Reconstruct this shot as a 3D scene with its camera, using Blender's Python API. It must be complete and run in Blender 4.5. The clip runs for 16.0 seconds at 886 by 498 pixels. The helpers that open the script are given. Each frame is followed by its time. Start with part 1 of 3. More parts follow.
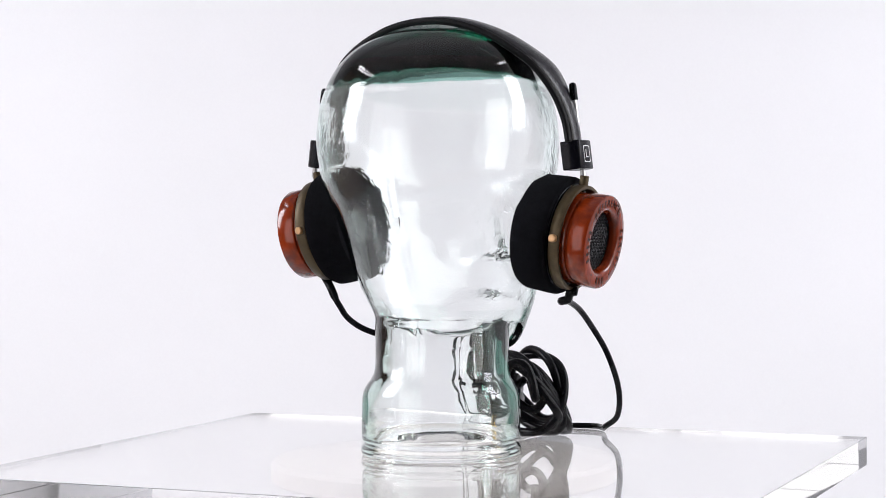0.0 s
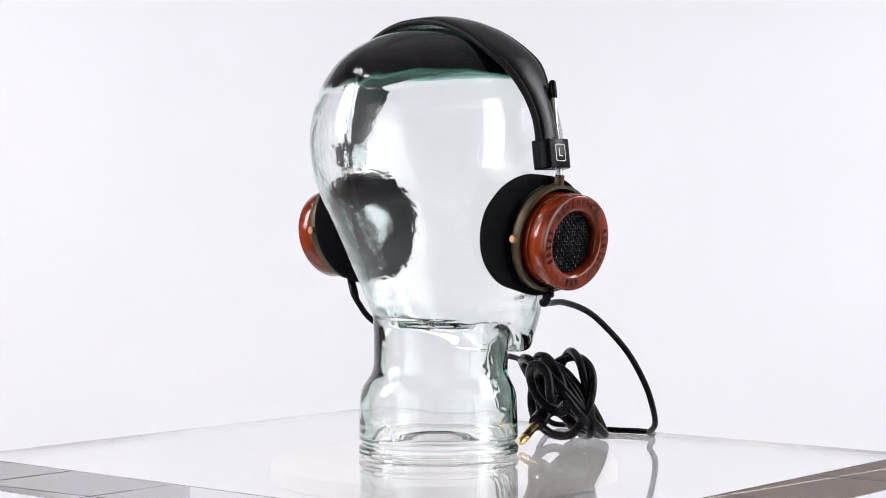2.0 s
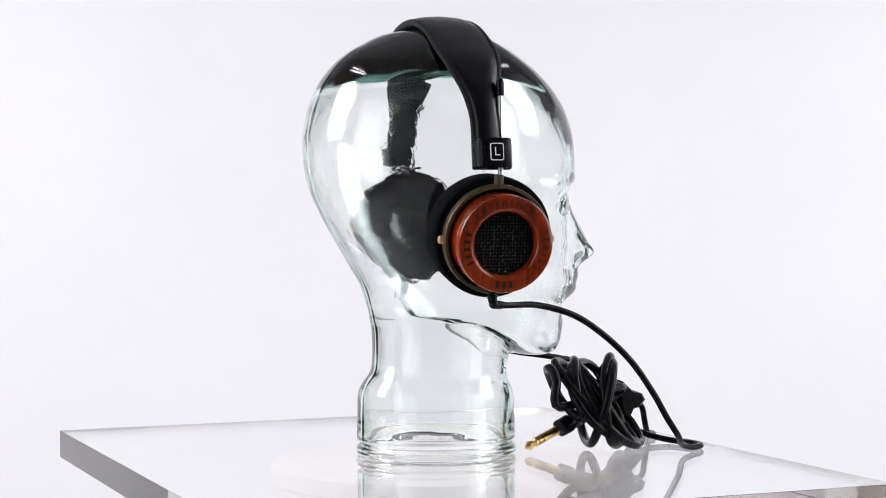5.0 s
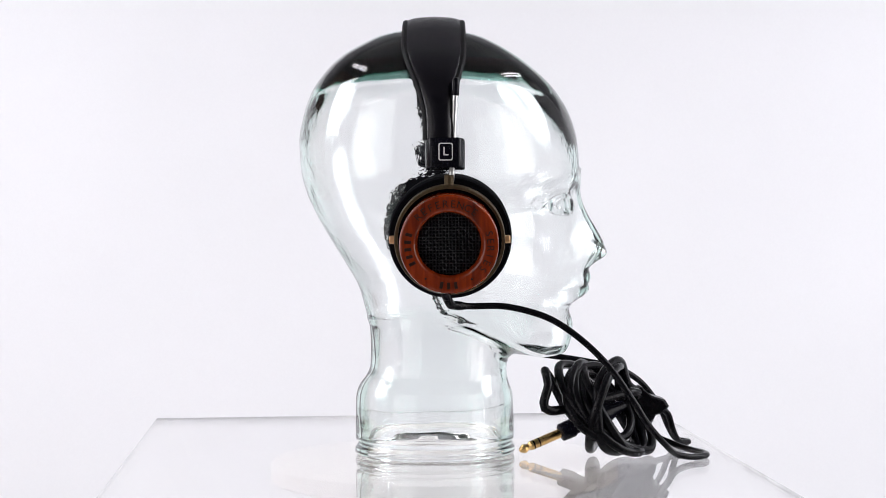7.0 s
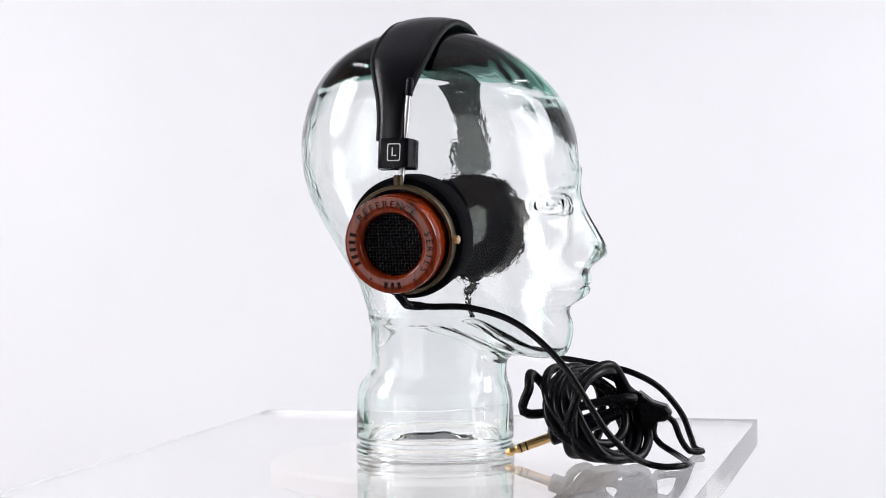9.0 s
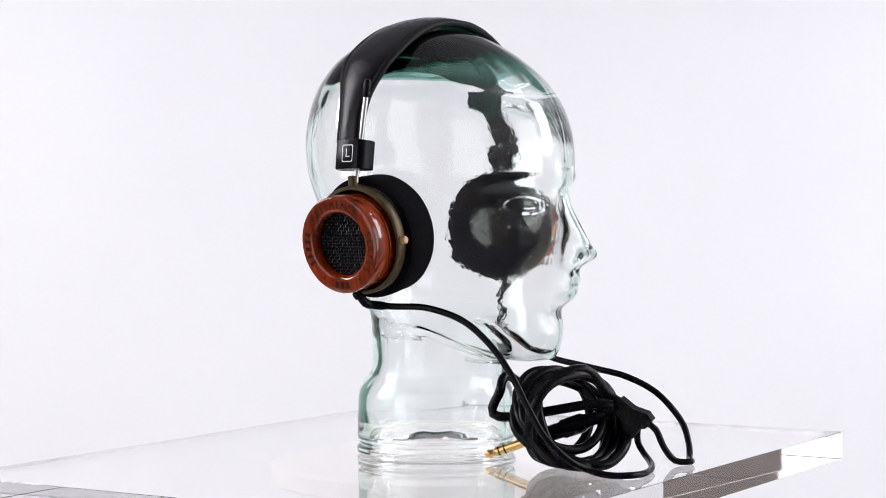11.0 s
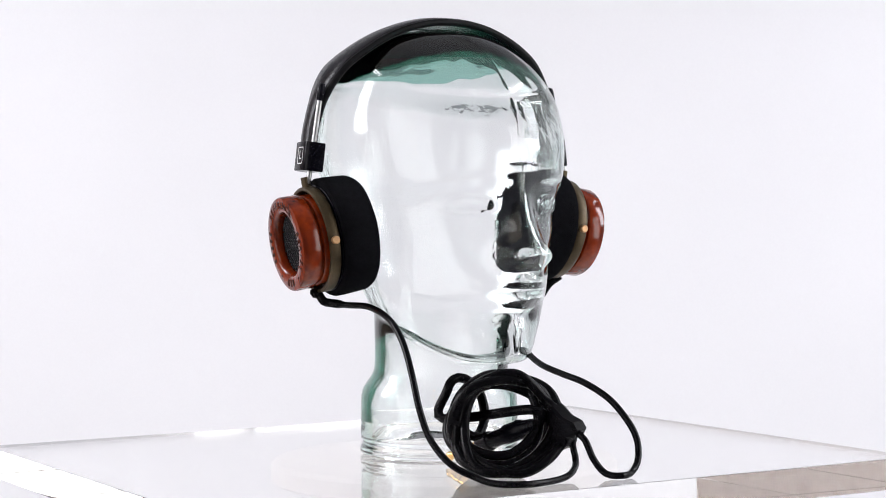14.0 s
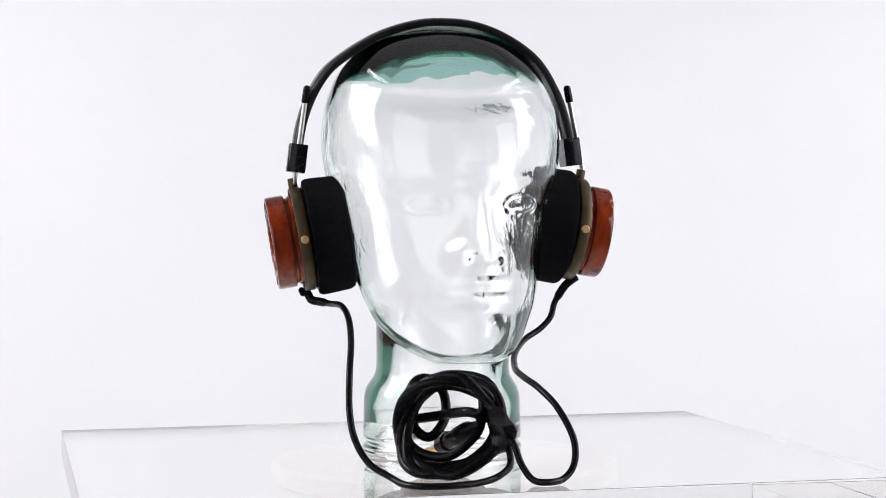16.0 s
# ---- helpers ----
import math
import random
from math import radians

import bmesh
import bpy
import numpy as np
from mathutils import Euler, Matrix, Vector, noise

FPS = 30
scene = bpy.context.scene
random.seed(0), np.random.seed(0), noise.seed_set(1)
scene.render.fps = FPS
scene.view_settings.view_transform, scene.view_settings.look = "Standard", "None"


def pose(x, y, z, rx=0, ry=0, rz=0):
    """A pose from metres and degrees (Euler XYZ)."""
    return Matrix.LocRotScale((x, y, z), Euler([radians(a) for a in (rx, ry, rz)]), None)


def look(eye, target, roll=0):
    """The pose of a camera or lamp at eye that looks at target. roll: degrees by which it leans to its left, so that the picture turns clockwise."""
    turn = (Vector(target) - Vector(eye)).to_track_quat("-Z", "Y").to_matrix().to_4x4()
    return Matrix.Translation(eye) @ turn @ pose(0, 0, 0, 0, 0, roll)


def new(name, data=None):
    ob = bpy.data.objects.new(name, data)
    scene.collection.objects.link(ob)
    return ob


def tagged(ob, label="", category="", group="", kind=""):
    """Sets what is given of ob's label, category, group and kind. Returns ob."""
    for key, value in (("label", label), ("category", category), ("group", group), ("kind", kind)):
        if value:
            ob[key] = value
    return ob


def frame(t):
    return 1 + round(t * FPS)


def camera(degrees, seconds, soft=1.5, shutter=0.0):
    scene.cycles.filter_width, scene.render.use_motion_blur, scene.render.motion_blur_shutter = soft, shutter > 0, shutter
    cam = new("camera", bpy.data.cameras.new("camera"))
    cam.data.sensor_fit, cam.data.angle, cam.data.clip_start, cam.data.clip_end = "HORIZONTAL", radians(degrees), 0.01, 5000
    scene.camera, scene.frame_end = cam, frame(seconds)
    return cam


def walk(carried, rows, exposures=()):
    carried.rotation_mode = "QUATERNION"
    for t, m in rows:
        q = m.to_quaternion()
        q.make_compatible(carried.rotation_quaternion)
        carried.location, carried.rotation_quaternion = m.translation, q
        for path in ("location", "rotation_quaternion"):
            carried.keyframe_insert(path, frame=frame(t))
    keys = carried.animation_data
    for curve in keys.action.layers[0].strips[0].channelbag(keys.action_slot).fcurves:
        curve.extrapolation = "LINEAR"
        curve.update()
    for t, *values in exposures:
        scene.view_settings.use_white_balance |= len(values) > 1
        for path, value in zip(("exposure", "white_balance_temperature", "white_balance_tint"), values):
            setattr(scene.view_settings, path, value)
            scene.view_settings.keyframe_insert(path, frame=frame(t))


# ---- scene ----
# ---- camera ----
cam = camera(26.0, 16.0, soft=0.85)
EYE = pose(0.0, -1.2843, 0.1612, 90 - 1.089) @ pose(0, 0, 0, 0, 0, -0.387)
walk(cam, [(0, EYE), (16, EYE)])

# ---- light ----
world = bpy.data.worlds.new("world")
scene.world = world
world.use_nodes = True
world.node_tree.nodes["Background"].inputs[0].default_value = (0.75, 0.8, 0.9, 1)
world.node_tree.nodes["Background"].inputs[1].default_value = 0.15
scene.view_settings.exposure = 0.27


def area_lamp(name, eye, target, sx, sy, power, colour):
    data = bpy.data.lights.new(name, "AREA")
    data.shape, data.size, data.size_y = "RECTANGLE", sx, sy
    data.energy, data.color = power, colour
    ob = new(name, data)
    ob.matrix_world = look(eye, target)
    return ob


area_lamp("softbox_left", (-1.08, -1.08, 0.33), (0, 0, 0.2), 0.95, 1.6, 6.8, (1.0, 0.975, 0.99))
area_lamp("softbox_right", (1.42, -0.66, 0.36), (0, 0, 0.2), 0.62, 1.3, 7.0, (1.0, 0.975, 0.96))
area_lamp("backdrop_lamp_left", (-1.95, 0.15, 1.08), (0.15, 1.7, -0.45), 0.7, 1.3, 30.7, (0.966, 0.968, 1.035))
area_lamp("backdrop_lamp_right", (1.95, 0.15, 1.08), (-0.15, 1.7, -0.45), 0.7, 1.3, 25.9, (0.966, 0.968, 1.035))


# ---- materials ----
def material(name):
    m = bpy.data.materials.new(name)
    m.use_nodes = True
    return m, m.node_tree.nodes, m.node_tree.links, m.node_tree.nodes["Principled BSDF"]


def surface(name, dark, light, rough=0.5, metal=0.0, scale=60.0, stretch=(1, 1, 1), bump=0.1, fine=400.0, spec=0.5, rough_var=0.1, distance=0.0005):
    m, n, l, b = material(name)
    co = n.new("ShaderNodeTexCoord")
    mp = n.new("ShaderNodeMapping")
    mp.inputs["Scale"].default_value = stretch
    l.new(co.outputs["Object"], mp.inputs["Vector"])
    big = n.new("ShaderNodeTexNoise")
    big.inputs["Scale"].default_value, big.inputs["Detail"].default_value = scale, 6
    l.new(mp.outputs[0], big.inputs["Vector"])
    small = n.new("ShaderNodeTexNoise")
    small.inputs["Scale"].default_value, small.inputs["Detail"].default_value = fine, 4
    l.new(mp.outputs[0], small.inputs["Vector"])
    mix = n.new("ShaderNodeMix")
    mix.data_type = "FLOAT"
    mix.inputs[0].default_value = 0.4
    l.new(big.outputs["Fac"], mix.inputs[2])
    l.new(small.outputs["Fac"], mix.inputs[3])
    ramp = n.new("ShaderNodeValToRGB")
    ramp.color_ramp.elements[0].position, ramp.color_ramp.elements[1].position = 0.3, 0.7
    ramp.color_ramp.elements[0].color, ramp.color_ramp.elements[1].color = (*dark, 1), (*light, 1)
    l.new(mix.outputs[0], ramp.inputs[0])
    l.new(ramp.outputs[0], b.inputs["Base Color"])
    rr = n.new("ShaderNodeMapRange")
    rr.inputs[3].default_value, rr.inputs[4].default_value = max(0.02, rough - rough_var), min(1, rough + rough_var)
    l.new(mix.outputs[0], rr.inputs[0])
    l.new(rr.outputs[0], b.inputs["Roughness"])
    b.inputs["Metallic"].default_value = metal
    b.inputs["Specular IOR Level"].default_value = spec
    if bump:
        bp = n.new("ShaderNodeBump")
        bp.inputs["Strength"].default_value, bp.inputs["Distance"].default_value = bump, distance
        l.new(small.outputs["Fac"], bp.inputs["Height"])
        l.new(bp.outputs[0], b.inputs["Normal"])
    return m


def glassy(name, colour, ior, rough=0.0, bump=0.0, scale=120.0, distance=0.0004):
    m, n, l, b = material(name)
    b.inputs["Base Color"].default_value = (*colour, 1)
    b.inputs["Roughness"].default_value = rough
    b.inputs["IOR"].default_value = ior
    b.inputs["Transmission Weight"].default_value = 1.0
    if bump:
        co = n.new("ShaderNodeTexCoord")
        no = n.new("ShaderNodeTexNoise")
        no.inputs["Scale"].default_value, no.inputs["Detail"].default_value = scale, 2
        l.new(co.outputs["Object"], no.inputs["Vector"])
        bp = n.new("ShaderNodeBump")
        bp.inputs["Strength"].default_value, bp.inputs["Distance"].default_value = bump, distance
        l.new(no.outputs["Fac"], bp.inputs["Height"])
        l.new(bp.outputs[0], b.inputs["Normal"])
    return m


PAPER = surface("white_paper", (0.80, 0.80, 0.81), (0.83, 0.83, 0.84), 0.9, scale=3, fine=300, bump=0.05)
WALL = surface("brown_wall", (0.36, 0.285, 0.245), (0.48, 0.39, 0.34), 0.8, scale=2, fine=60)
GREY = surface("grey_wall", (0.27, 0.27, 0.28), (0.33, 0.33, 0.34), 0.8, scale=2, fine=60)
PALE = surface("pale_wall", (0.76, 0.76, 0.77), (0.82, 0.82, 0.83), 0.8, scale=2, fine=60)
CEIL = surface("pale_ceiling", (0.42, 0.42, 0.43), (0.50, 0.50, 0.51), 0.9, scale=2, fine=60)
GLASS = glassy("green_tinged_glass", (0.988, 0.997, 0.994), 1.5, bump=0.02, scale=45)


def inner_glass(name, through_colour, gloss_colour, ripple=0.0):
    """Inside face of green glass: light lost on long paths is put into gloss_colour."""
    m = bpy.data.materials.new(name)
    m.use_nodes = True
    n, l = m.node_tree.nodes, m.node_tree.links
    n.remove(n["Principled BSDF"])
    fresnel = n.new("ShaderNodeFresnel")
    fresnel.inputs["IOR"].default_value = 1.5
    clear, gloss, mix = n.new("ShaderNodeBsdfRefraction"), n.new("ShaderNodeBsdfGlossy"), n.new("ShaderNodeMixShader")
    clear.inputs["Color"].default_value = (*through_colour, 1)
    clear.inputs["IOR"].default_value, clear.inputs["Roughness"].default_value = 1.5, 0.0
    gloss.inputs["Color"].default_value, gloss.inputs["Roughness"].default_value = (*gloss_colour, 1), 0.0
    if ripple:
        # fine unevenness left by the mould
        co, no, bp = n.new("ShaderNodeTexCoord"), n.new("ShaderNodeTexNoise"), n.new("ShaderNodeBump")
        no.inputs["Scale"].default_value, no.inputs["Detail"].default_value = 240, 2
        bp.inputs["Strength"].default_value, bp.inputs["Distance"].default_value = 1.0, ripple
        l.new(co.outputs["Object"], no.inputs["Vector"])
        l.new(no.outputs["Fac"], bp.inputs["Height"])
        for node in (fresnel, clear, gloss):
            l.new(bp.outputs[0], node.inputs["Normal"])
    l.new(fresnel.outputs[0], mix.inputs[0])
    l.new(clear.outputs[0], mix.inputs[1])
    l.new(gloss.outputs[0], mix.inputs[2])
    l.new(mix.outputs[0], n["Material Output"].inputs["Surface"])
    return m


# the crown's dark mirror tint stands in for light lost in deep glass
CROWN_DIM = inner_glass("dimmed_crown_glass", (0.970, 0.990, 0.984), (0.24, 0.58, 0.46))
INSIDE = inner_glass("inner_glass_face", (0.990, 0.998, 0.995), (0.74, 0.88, 0.83), 0.00019)
PLAIN = inner_glass("smooth_inner_glass_face", (0.990, 0.998, 0.995), (0.74, 0.88, 0.83))
# light lost along the neck's edges is put into this dark mirror tint
NECK_DIM = inner_glass("dimmed_neck_glass", (0.970, 0.992, 0.985), (0.09, 0.25, 0.19))
# same glass as the rest, coloured dark for light lost inside the crown
CAP_DIM = glassy("dimmed_crown_top_glass", (0.17, 0.46, 0.37), 1.5, bump=0.02, scale=45)
ACRYLIC = glassy("clear_acrylic", (0.985, 0.985, 0.98), 1.49, 0.004, 0.003, 900.0, 0.0002)
PLATE = surface("white_plastic", (0.66, 0.62, 0.585), (0.71, 0.67, 0.635), 0.4, scale=20, fine=300, bump=0.03)
FOAM = surface("black_foam", (0.002, 0.002, 0.003), (0.006, 0.006, 0.008), 0.95, scale=250, fine=1500, bump=0.8, spec=0.06, distance=0.0008)
LEATHER = surface("black_leather", (0.002, 0.002, 0.0035), (0.006, 0.005, 0.009), 0.23, scale=90, fine=1400, bump=0.3, rough_var=0.10, spec=0.30)
EDGE = surface("black_leather_edge", (0.003, 0.003, 0.004), (0.008, 0.008, 0.009), 0.5, spec=0.15, scale=90, fine=1400, bump=0.3)
PLASTIC = surface("black_plastic", (0.002, 0.002, 0.004), (0.004, 0.004, 0.008), 0.26, spec=0.15, scale=60, fine=900, bump=0.05)
RUBBER = surface("black_cable_sheath", (0.002, 0.002, 0.003), (0.005, 0.005, 0.006), 0.24, spec=0.13, scale=60, fine=700, bump=0.06)
STEEL = surface("brushed_steel", (0.45, 0.45, 0.45), (0.6, 0.6, 0.6), 0.3, 1.0, scale=100, fine=900, bump=0.05)
BRONZE = surface("bronze_anodised_metal", (0.055, 0.038, 0.018), (0.10, 0.072, 0.036), 0.45, 0.55, scale=100, fine=1200, bump=0.1)
PIN = surface("brass_pin", (0.50, 0.29, 0.14), (0.62, 0.38, 0.20), 0.42, 0.6, scale=200, fine=1500, bump=0.05)
GOLD = surface("gold_plating", (0.62, 0.40, 0.15), (0.80, 0.55, 0.24), 0.2, 1.0, scale=150, fine=1500, bump=0.03)
WOOD = surface("red_mahogany", (0.040, 0.0032, 0.0011), (0.33, 0.036, 0.003), 0.13, scale=85, stretch=(1, 0.10, 0.55), fine=420, bump=0.12, rough_var=0.08)
MESH = surface("black_wire_grille", (0.007, 0.007, 0.008), (0.017, 0.017, 0.02), 0.35, 0.5, scale=200, fine=1500, bump=0.05)
INK = surface("burnt_lettering", (0.020, 0.007, 0.004), (0.032, 0.010, 0.005), 0.7, spec=0.1, scale=200, fine=1500, bump=0.0)
TUBE, tube_nodes, tube_links, tube_shader = material("fluorescent_tube")
tube_shader.inputs["Base Color"].default_value = (0.9, 0.9, 0.9, 1)
tube_shader.inputs["Emission Color"].default_value = (0.97, 0.97, 1.05, 1)
tube_shader.inputs["Emission Strength"].default_value = 10.0
WHITE = surface("white_print", (0.72, 0.72, 0.72), (0.8, 0.8, 0.8), 0.5, scale=200, fine=1500, bump=0.0)


# ---- building helpers ----
def part(name, bm, mat, parent=None, label="", smooth=True, sharp=35):
    bmesh.ops.recalc_face_normals(bm, faces=bm.faces)
    if smooth:
        for e in bm.edges:
            if len(e.link_faces) == 2 and e.calc_face_angle(0) > radians(sharp):
                e.smooth = False
        for f in bm.faces:
            f.smooth = True
    me = bpy.data.meshes.new(name)
    bm.to_mesh(me)
    bm.free()
    me.materials.append(mat)
    ob = new(name, me)
    if parent:
        ob.parent = parent
    if label:
        ob["label"] = label
    return ob


def grid_faces(bm, rows, closed=True, cap0=False, cap1=False):
    for a, b in zip(rows, rows[1:]):
        n = len(a)
        for i in range(n if closed else n - 1):
            bm.faces.new((a[i], a[(i + 1) % n], b[(i + 1) % n], b[i]))
    if cap0:
        bm.faces.new(rows[0][::-1])
    if cap1:
        bm.faces.new(rows[-1])


def lathe(profile, seg=64, axis=Matrix.Identity(4), closed=False):
    """Turn (radius, height) pairs round the local z axis."""
    bm = bmesh.new()
    rows = []
    for r, h in profile:
        if r < 1e-6:
            rows.append([bm.verts.new(axis @ Vector((0, 0, h)))])
        else:
            rows.append([bm.verts.new(axis @ Vector((r * math.cos(2 * math.pi * i / seg), r * math.sin(2 * math.pi * i / seg), h))) for i in range(seg)])
    pairs = list(zip(rows, rows[1:]))
    if closed:
        pairs.append((rows[-1], rows[0]))
    for a, b in pairs:
        for i in range(seg):
            j = (i + 1) % seg
            if len(a) == 1 and len(b) == 1:
                continue
            if len(a) == 1:
                bm.faces.new((a[0], b[i], b[j]))
            elif len(b) == 1:
                bm.faces.new((a[i], a[j], b[0]))
            else:
                bm.faces.new((a[i], a[j], b[j], b[i]))
    return bm


def box(sx, sy, sz, m=Matrix.Identity(4), bevel=0.0, seg=2):
    bm = bmesh.new()
    bmesh.ops.create_cube(bm, size=1.0)
    bmesh.ops.scale(bm, vec=(sx, sy, sz), verts=bm.verts)
    if bevel:
        bmesh.ops.bevel(bm, geom=bm.edges[:], offset=bevel, segments=seg, affect="EDGES", profile=0.5)
    bmesh.ops.transform(bm, matrix=m, verts=bm.verts)
    return bm


def spline(points, step):
    """Catmull-Rom line through the points, about one place every step metres."""
    p = [Vector(q) for q in points]
    p = [p[0] * 2 - p[1]] + p + [p[-1] * 2 - p[-2]]
    out = []
    for i in range(1, len(p) - 2):
        n = max(2, int((p[i + 1] - p[i]).length / step))
        for k in range(n):
            t = k / n
            a, b, c, d = p[i - 1:i + 3]
            out.append(0.5 * (2 * b + (c - a) * t + (2 * a - 5 * b + 4 * c - d) * t * t + (3 * b - a - 3 * c + d) * t ** 3))
    out.append(p[-2])
    return out


def tube(points, radius, seg=12, step=0.003, taper=None):
    line = spline(points, step)
    bm = bmesh.new()
    rows = []
    up = Vector((0.3, 0.2, 1)).normalized()
    for i, q in enumerate(line):
        d = (line[min(i + 1, len(line) - 1)] - line[max(i - 1, 0)]).normalized()
        up = (up - d * up.dot(d)).normalized()
        side = d.cross(up)
        r = radius if taper is None else radius * taper(i / (len(line) - 1))
        rows.append([bm.verts.new(q + (up * math.cos(2 * math.pi * k / seg) + side * math.sin(2 * math.pi * k / seg)) * r) for k in range(seg)])
    grid_faces(bm, rows, True, True, True)
    return bm


def thing(name, label, category, kind=""):
    return tagged(new(name), label, category, kind=kind)


def lerp(table, z, col):
    """Smooth reading of one column of a table sorted by its first column."""
    xs = [r[0] for r in table]
    if z <= xs[0]:
        return table[0][col]
    if z >= xs[-1]:
        return table[-1][col]
    i = max(k for k in range(len(xs)) if xs[k] <= z)
    i = min(i, len(xs) - 2)
    t = (z - xs[i]) / (xs[i + 1] - xs[i])
    y0, y1 = table[i][col], table[i + 1][col]

    def slope(k):
        if k == 0 or k == len(xs) - 1:
            return (table[min(k + 1, len(xs) - 1)][col] - table[max(k - 1, 0)][col]) / (xs[min(k + 1, len(xs) - 1)] - xs[max(k - 1, 0)])
        a = (table[k][col] - table[k - 1][col]) / (xs[k] - xs[k - 1])
        b = (table[k + 1][col] - table[k][col]) / (xs[k + 1] - xs[k])
        return 0 if a * b <= 0 else 2 * a * b / (a + b)
    h = xs[i + 1] - xs[i]
    return (2 * t**3 - 3 * t**2 + 1) * y0 + (t**3 - 2 * t**2 + t) * h * slope(i) + (-2 * t**3 + 3 * t**2) * y1 + (t**3 - t**2) * h * slope(i + 1)


def rod_between(a, b, r, seg=20, cap=0.0004):
    a, b = Vector(a), Vector(b)
    d = b - a
    m = Matrix.Translation(a) @ d.to_track_quat("Z", "Y").to_matrix().to_4x4()
    h = d.length
    return lathe([(0, 0), (r - cap, 0), (r, cap), (r, h - cap), (r - cap, h), (0, h)], seg, m)


# ---- the studio ----
def sweep():
    """White paper: a level sheet on the floor that curves up into a wall."""
    line = [(-1.6, -0.948)] + [(1.15 + 0.6 * math.sin(a), -0.948 + 0.6 * (1 - math.cos(a))) for a in [i * math.pi / 48 for i in range(25)]] + [(1.75, 0.95)]
    bm = bmesh.new()
    rows = [[bm.verts.new((x, y, z)) for x in (-2.3, -0.6, 0.6, 2.3)] for y, z in line]
    grid_faces(bm, rows, False)
    ob = part("backdrop", bm, PAPER)
    mod = ob.modifiers.new("thickness", "SOLIDIFY")
    mod.thickness, mod.offset = 0.002, -1
    return tagged(ob, "seamless white paper sweep curving up from the floor", "backdrop", kind="structure")


def room():
    t = 0.1
    for name, sx, sy, sz, at, mat in (
            ("wall_north", 5.0, t, 3.5, (0, 2.3, 0.75), GREY), ("wall_south", 5.0, t, 3.5, (0, -2.7, 0.75), GREY),
            ("wall_east", t, 4.9, 3.5, (2.45, -0.2, 0.75), PALE), ("wall_west", t, 4.9, 3.5, (-2.45, -0.2, 0.75), WALL),
            ("floor", 5.0, 5.1, t, (0, -0.2, -1.0), WALL), ("ceiling", 5.0, 5.1, t, (0, -0.2, 2.55), CEIL)):
        tagged(part(name, box(sx, sy, sz, Matrix.Translation(at)), mat, smooth=False), kind="structure",
               label="dim plain studio " + name.split("_")[0], category=name.split("_")[0])
    stand = thing("stand", "plain white column under the turntable", "stand")
    part("foot", lathe([(0, -0.945), (0.15, -0.945), (0.155, -0.94), (0.155, -0.93), (0.15, -0.925), (0, -0.925)], 96), PLATE, stand)
    part("column", lathe([(0, -0.9248), (0.085, -0.9248), (0.085, -0.063), (0.083, -0.0618), (0, -0.0618)], 96), PLATE, stand)


def tube_light(name, at, turn, label):
    """A batten with two glowing tubes under the ceiling."""
    e = tagged(thing(name, label, "ceiling light"), group="ceiling lights beside the paper sweep")
    e.matrix_basis = Matrix.Translation(at) @ pose(0, 0, 0, 0, 0, turn)
    part("housing", box(0.16, 1.26, 0.05, Matrix.Translation((0, 0, 0.035)), 0.006), PLATE, e)
    for x in (-0.045, 0.045):
        part("tube", rod_between((x, -0.6, -0.01), (x, 0.6, -0.01), 0.015), TUBE, e, "glowing white fluorescent tube")
    part("hanger", rod_between((0, -0.4, 0.06), (0, -0.4, 2.498 - at[2]), 0.004), PLATE, e)
    part("hanger", rod_between((0, 0.4, 0.06), (0, 0.4, 2.498 - at[2]), 0.004), PLATE, e)


sweep()
room()
tube_light("ceiling_light", (-1.75, 0.75, 2.25), 8, "twin fluorescent batten hanging on the one side of the paper sweep")
tube_light("ceiling_light", (1.75, 0.95, 2.25), -8, "twin fluorescent batten hanging on the other side of the paper sweep")


# ---- turntable and slab ----
def turntable():
    e = thing("turntable", "round white plastic turntable under the clear slab", "turntable")
    part("base", lathe([(0, -0.0615), (0.085, -0.0615), (0.088, -0.058), (0.088, -0.040), (0.08, -0.036), (0, -0.036)], 96), PLATE, e)
    part("plate", lathe([(0, -0.0355), (0.112, -0.0355), (0.116, -0.033), (0.116, -0.0235), (0.113, -0.0206), (0, -0.0206)], 128), PLATE, e)
    return e


def slab():
    m = Matrix.Translation((-0.0121, -0.0004, -0.0101)) @ pose(0, 0, 0, 0, 0, 3.86)
    ob = part("acrylic_slab", box(0.3986, 0.4932, 0.02, m, 0.0002, 1), ACRYLIC, sharp=20)
    ob.visible_shadow = False
    return tagged(ob, "thick clear polished acrylic slab lying on the turntable", "slab")


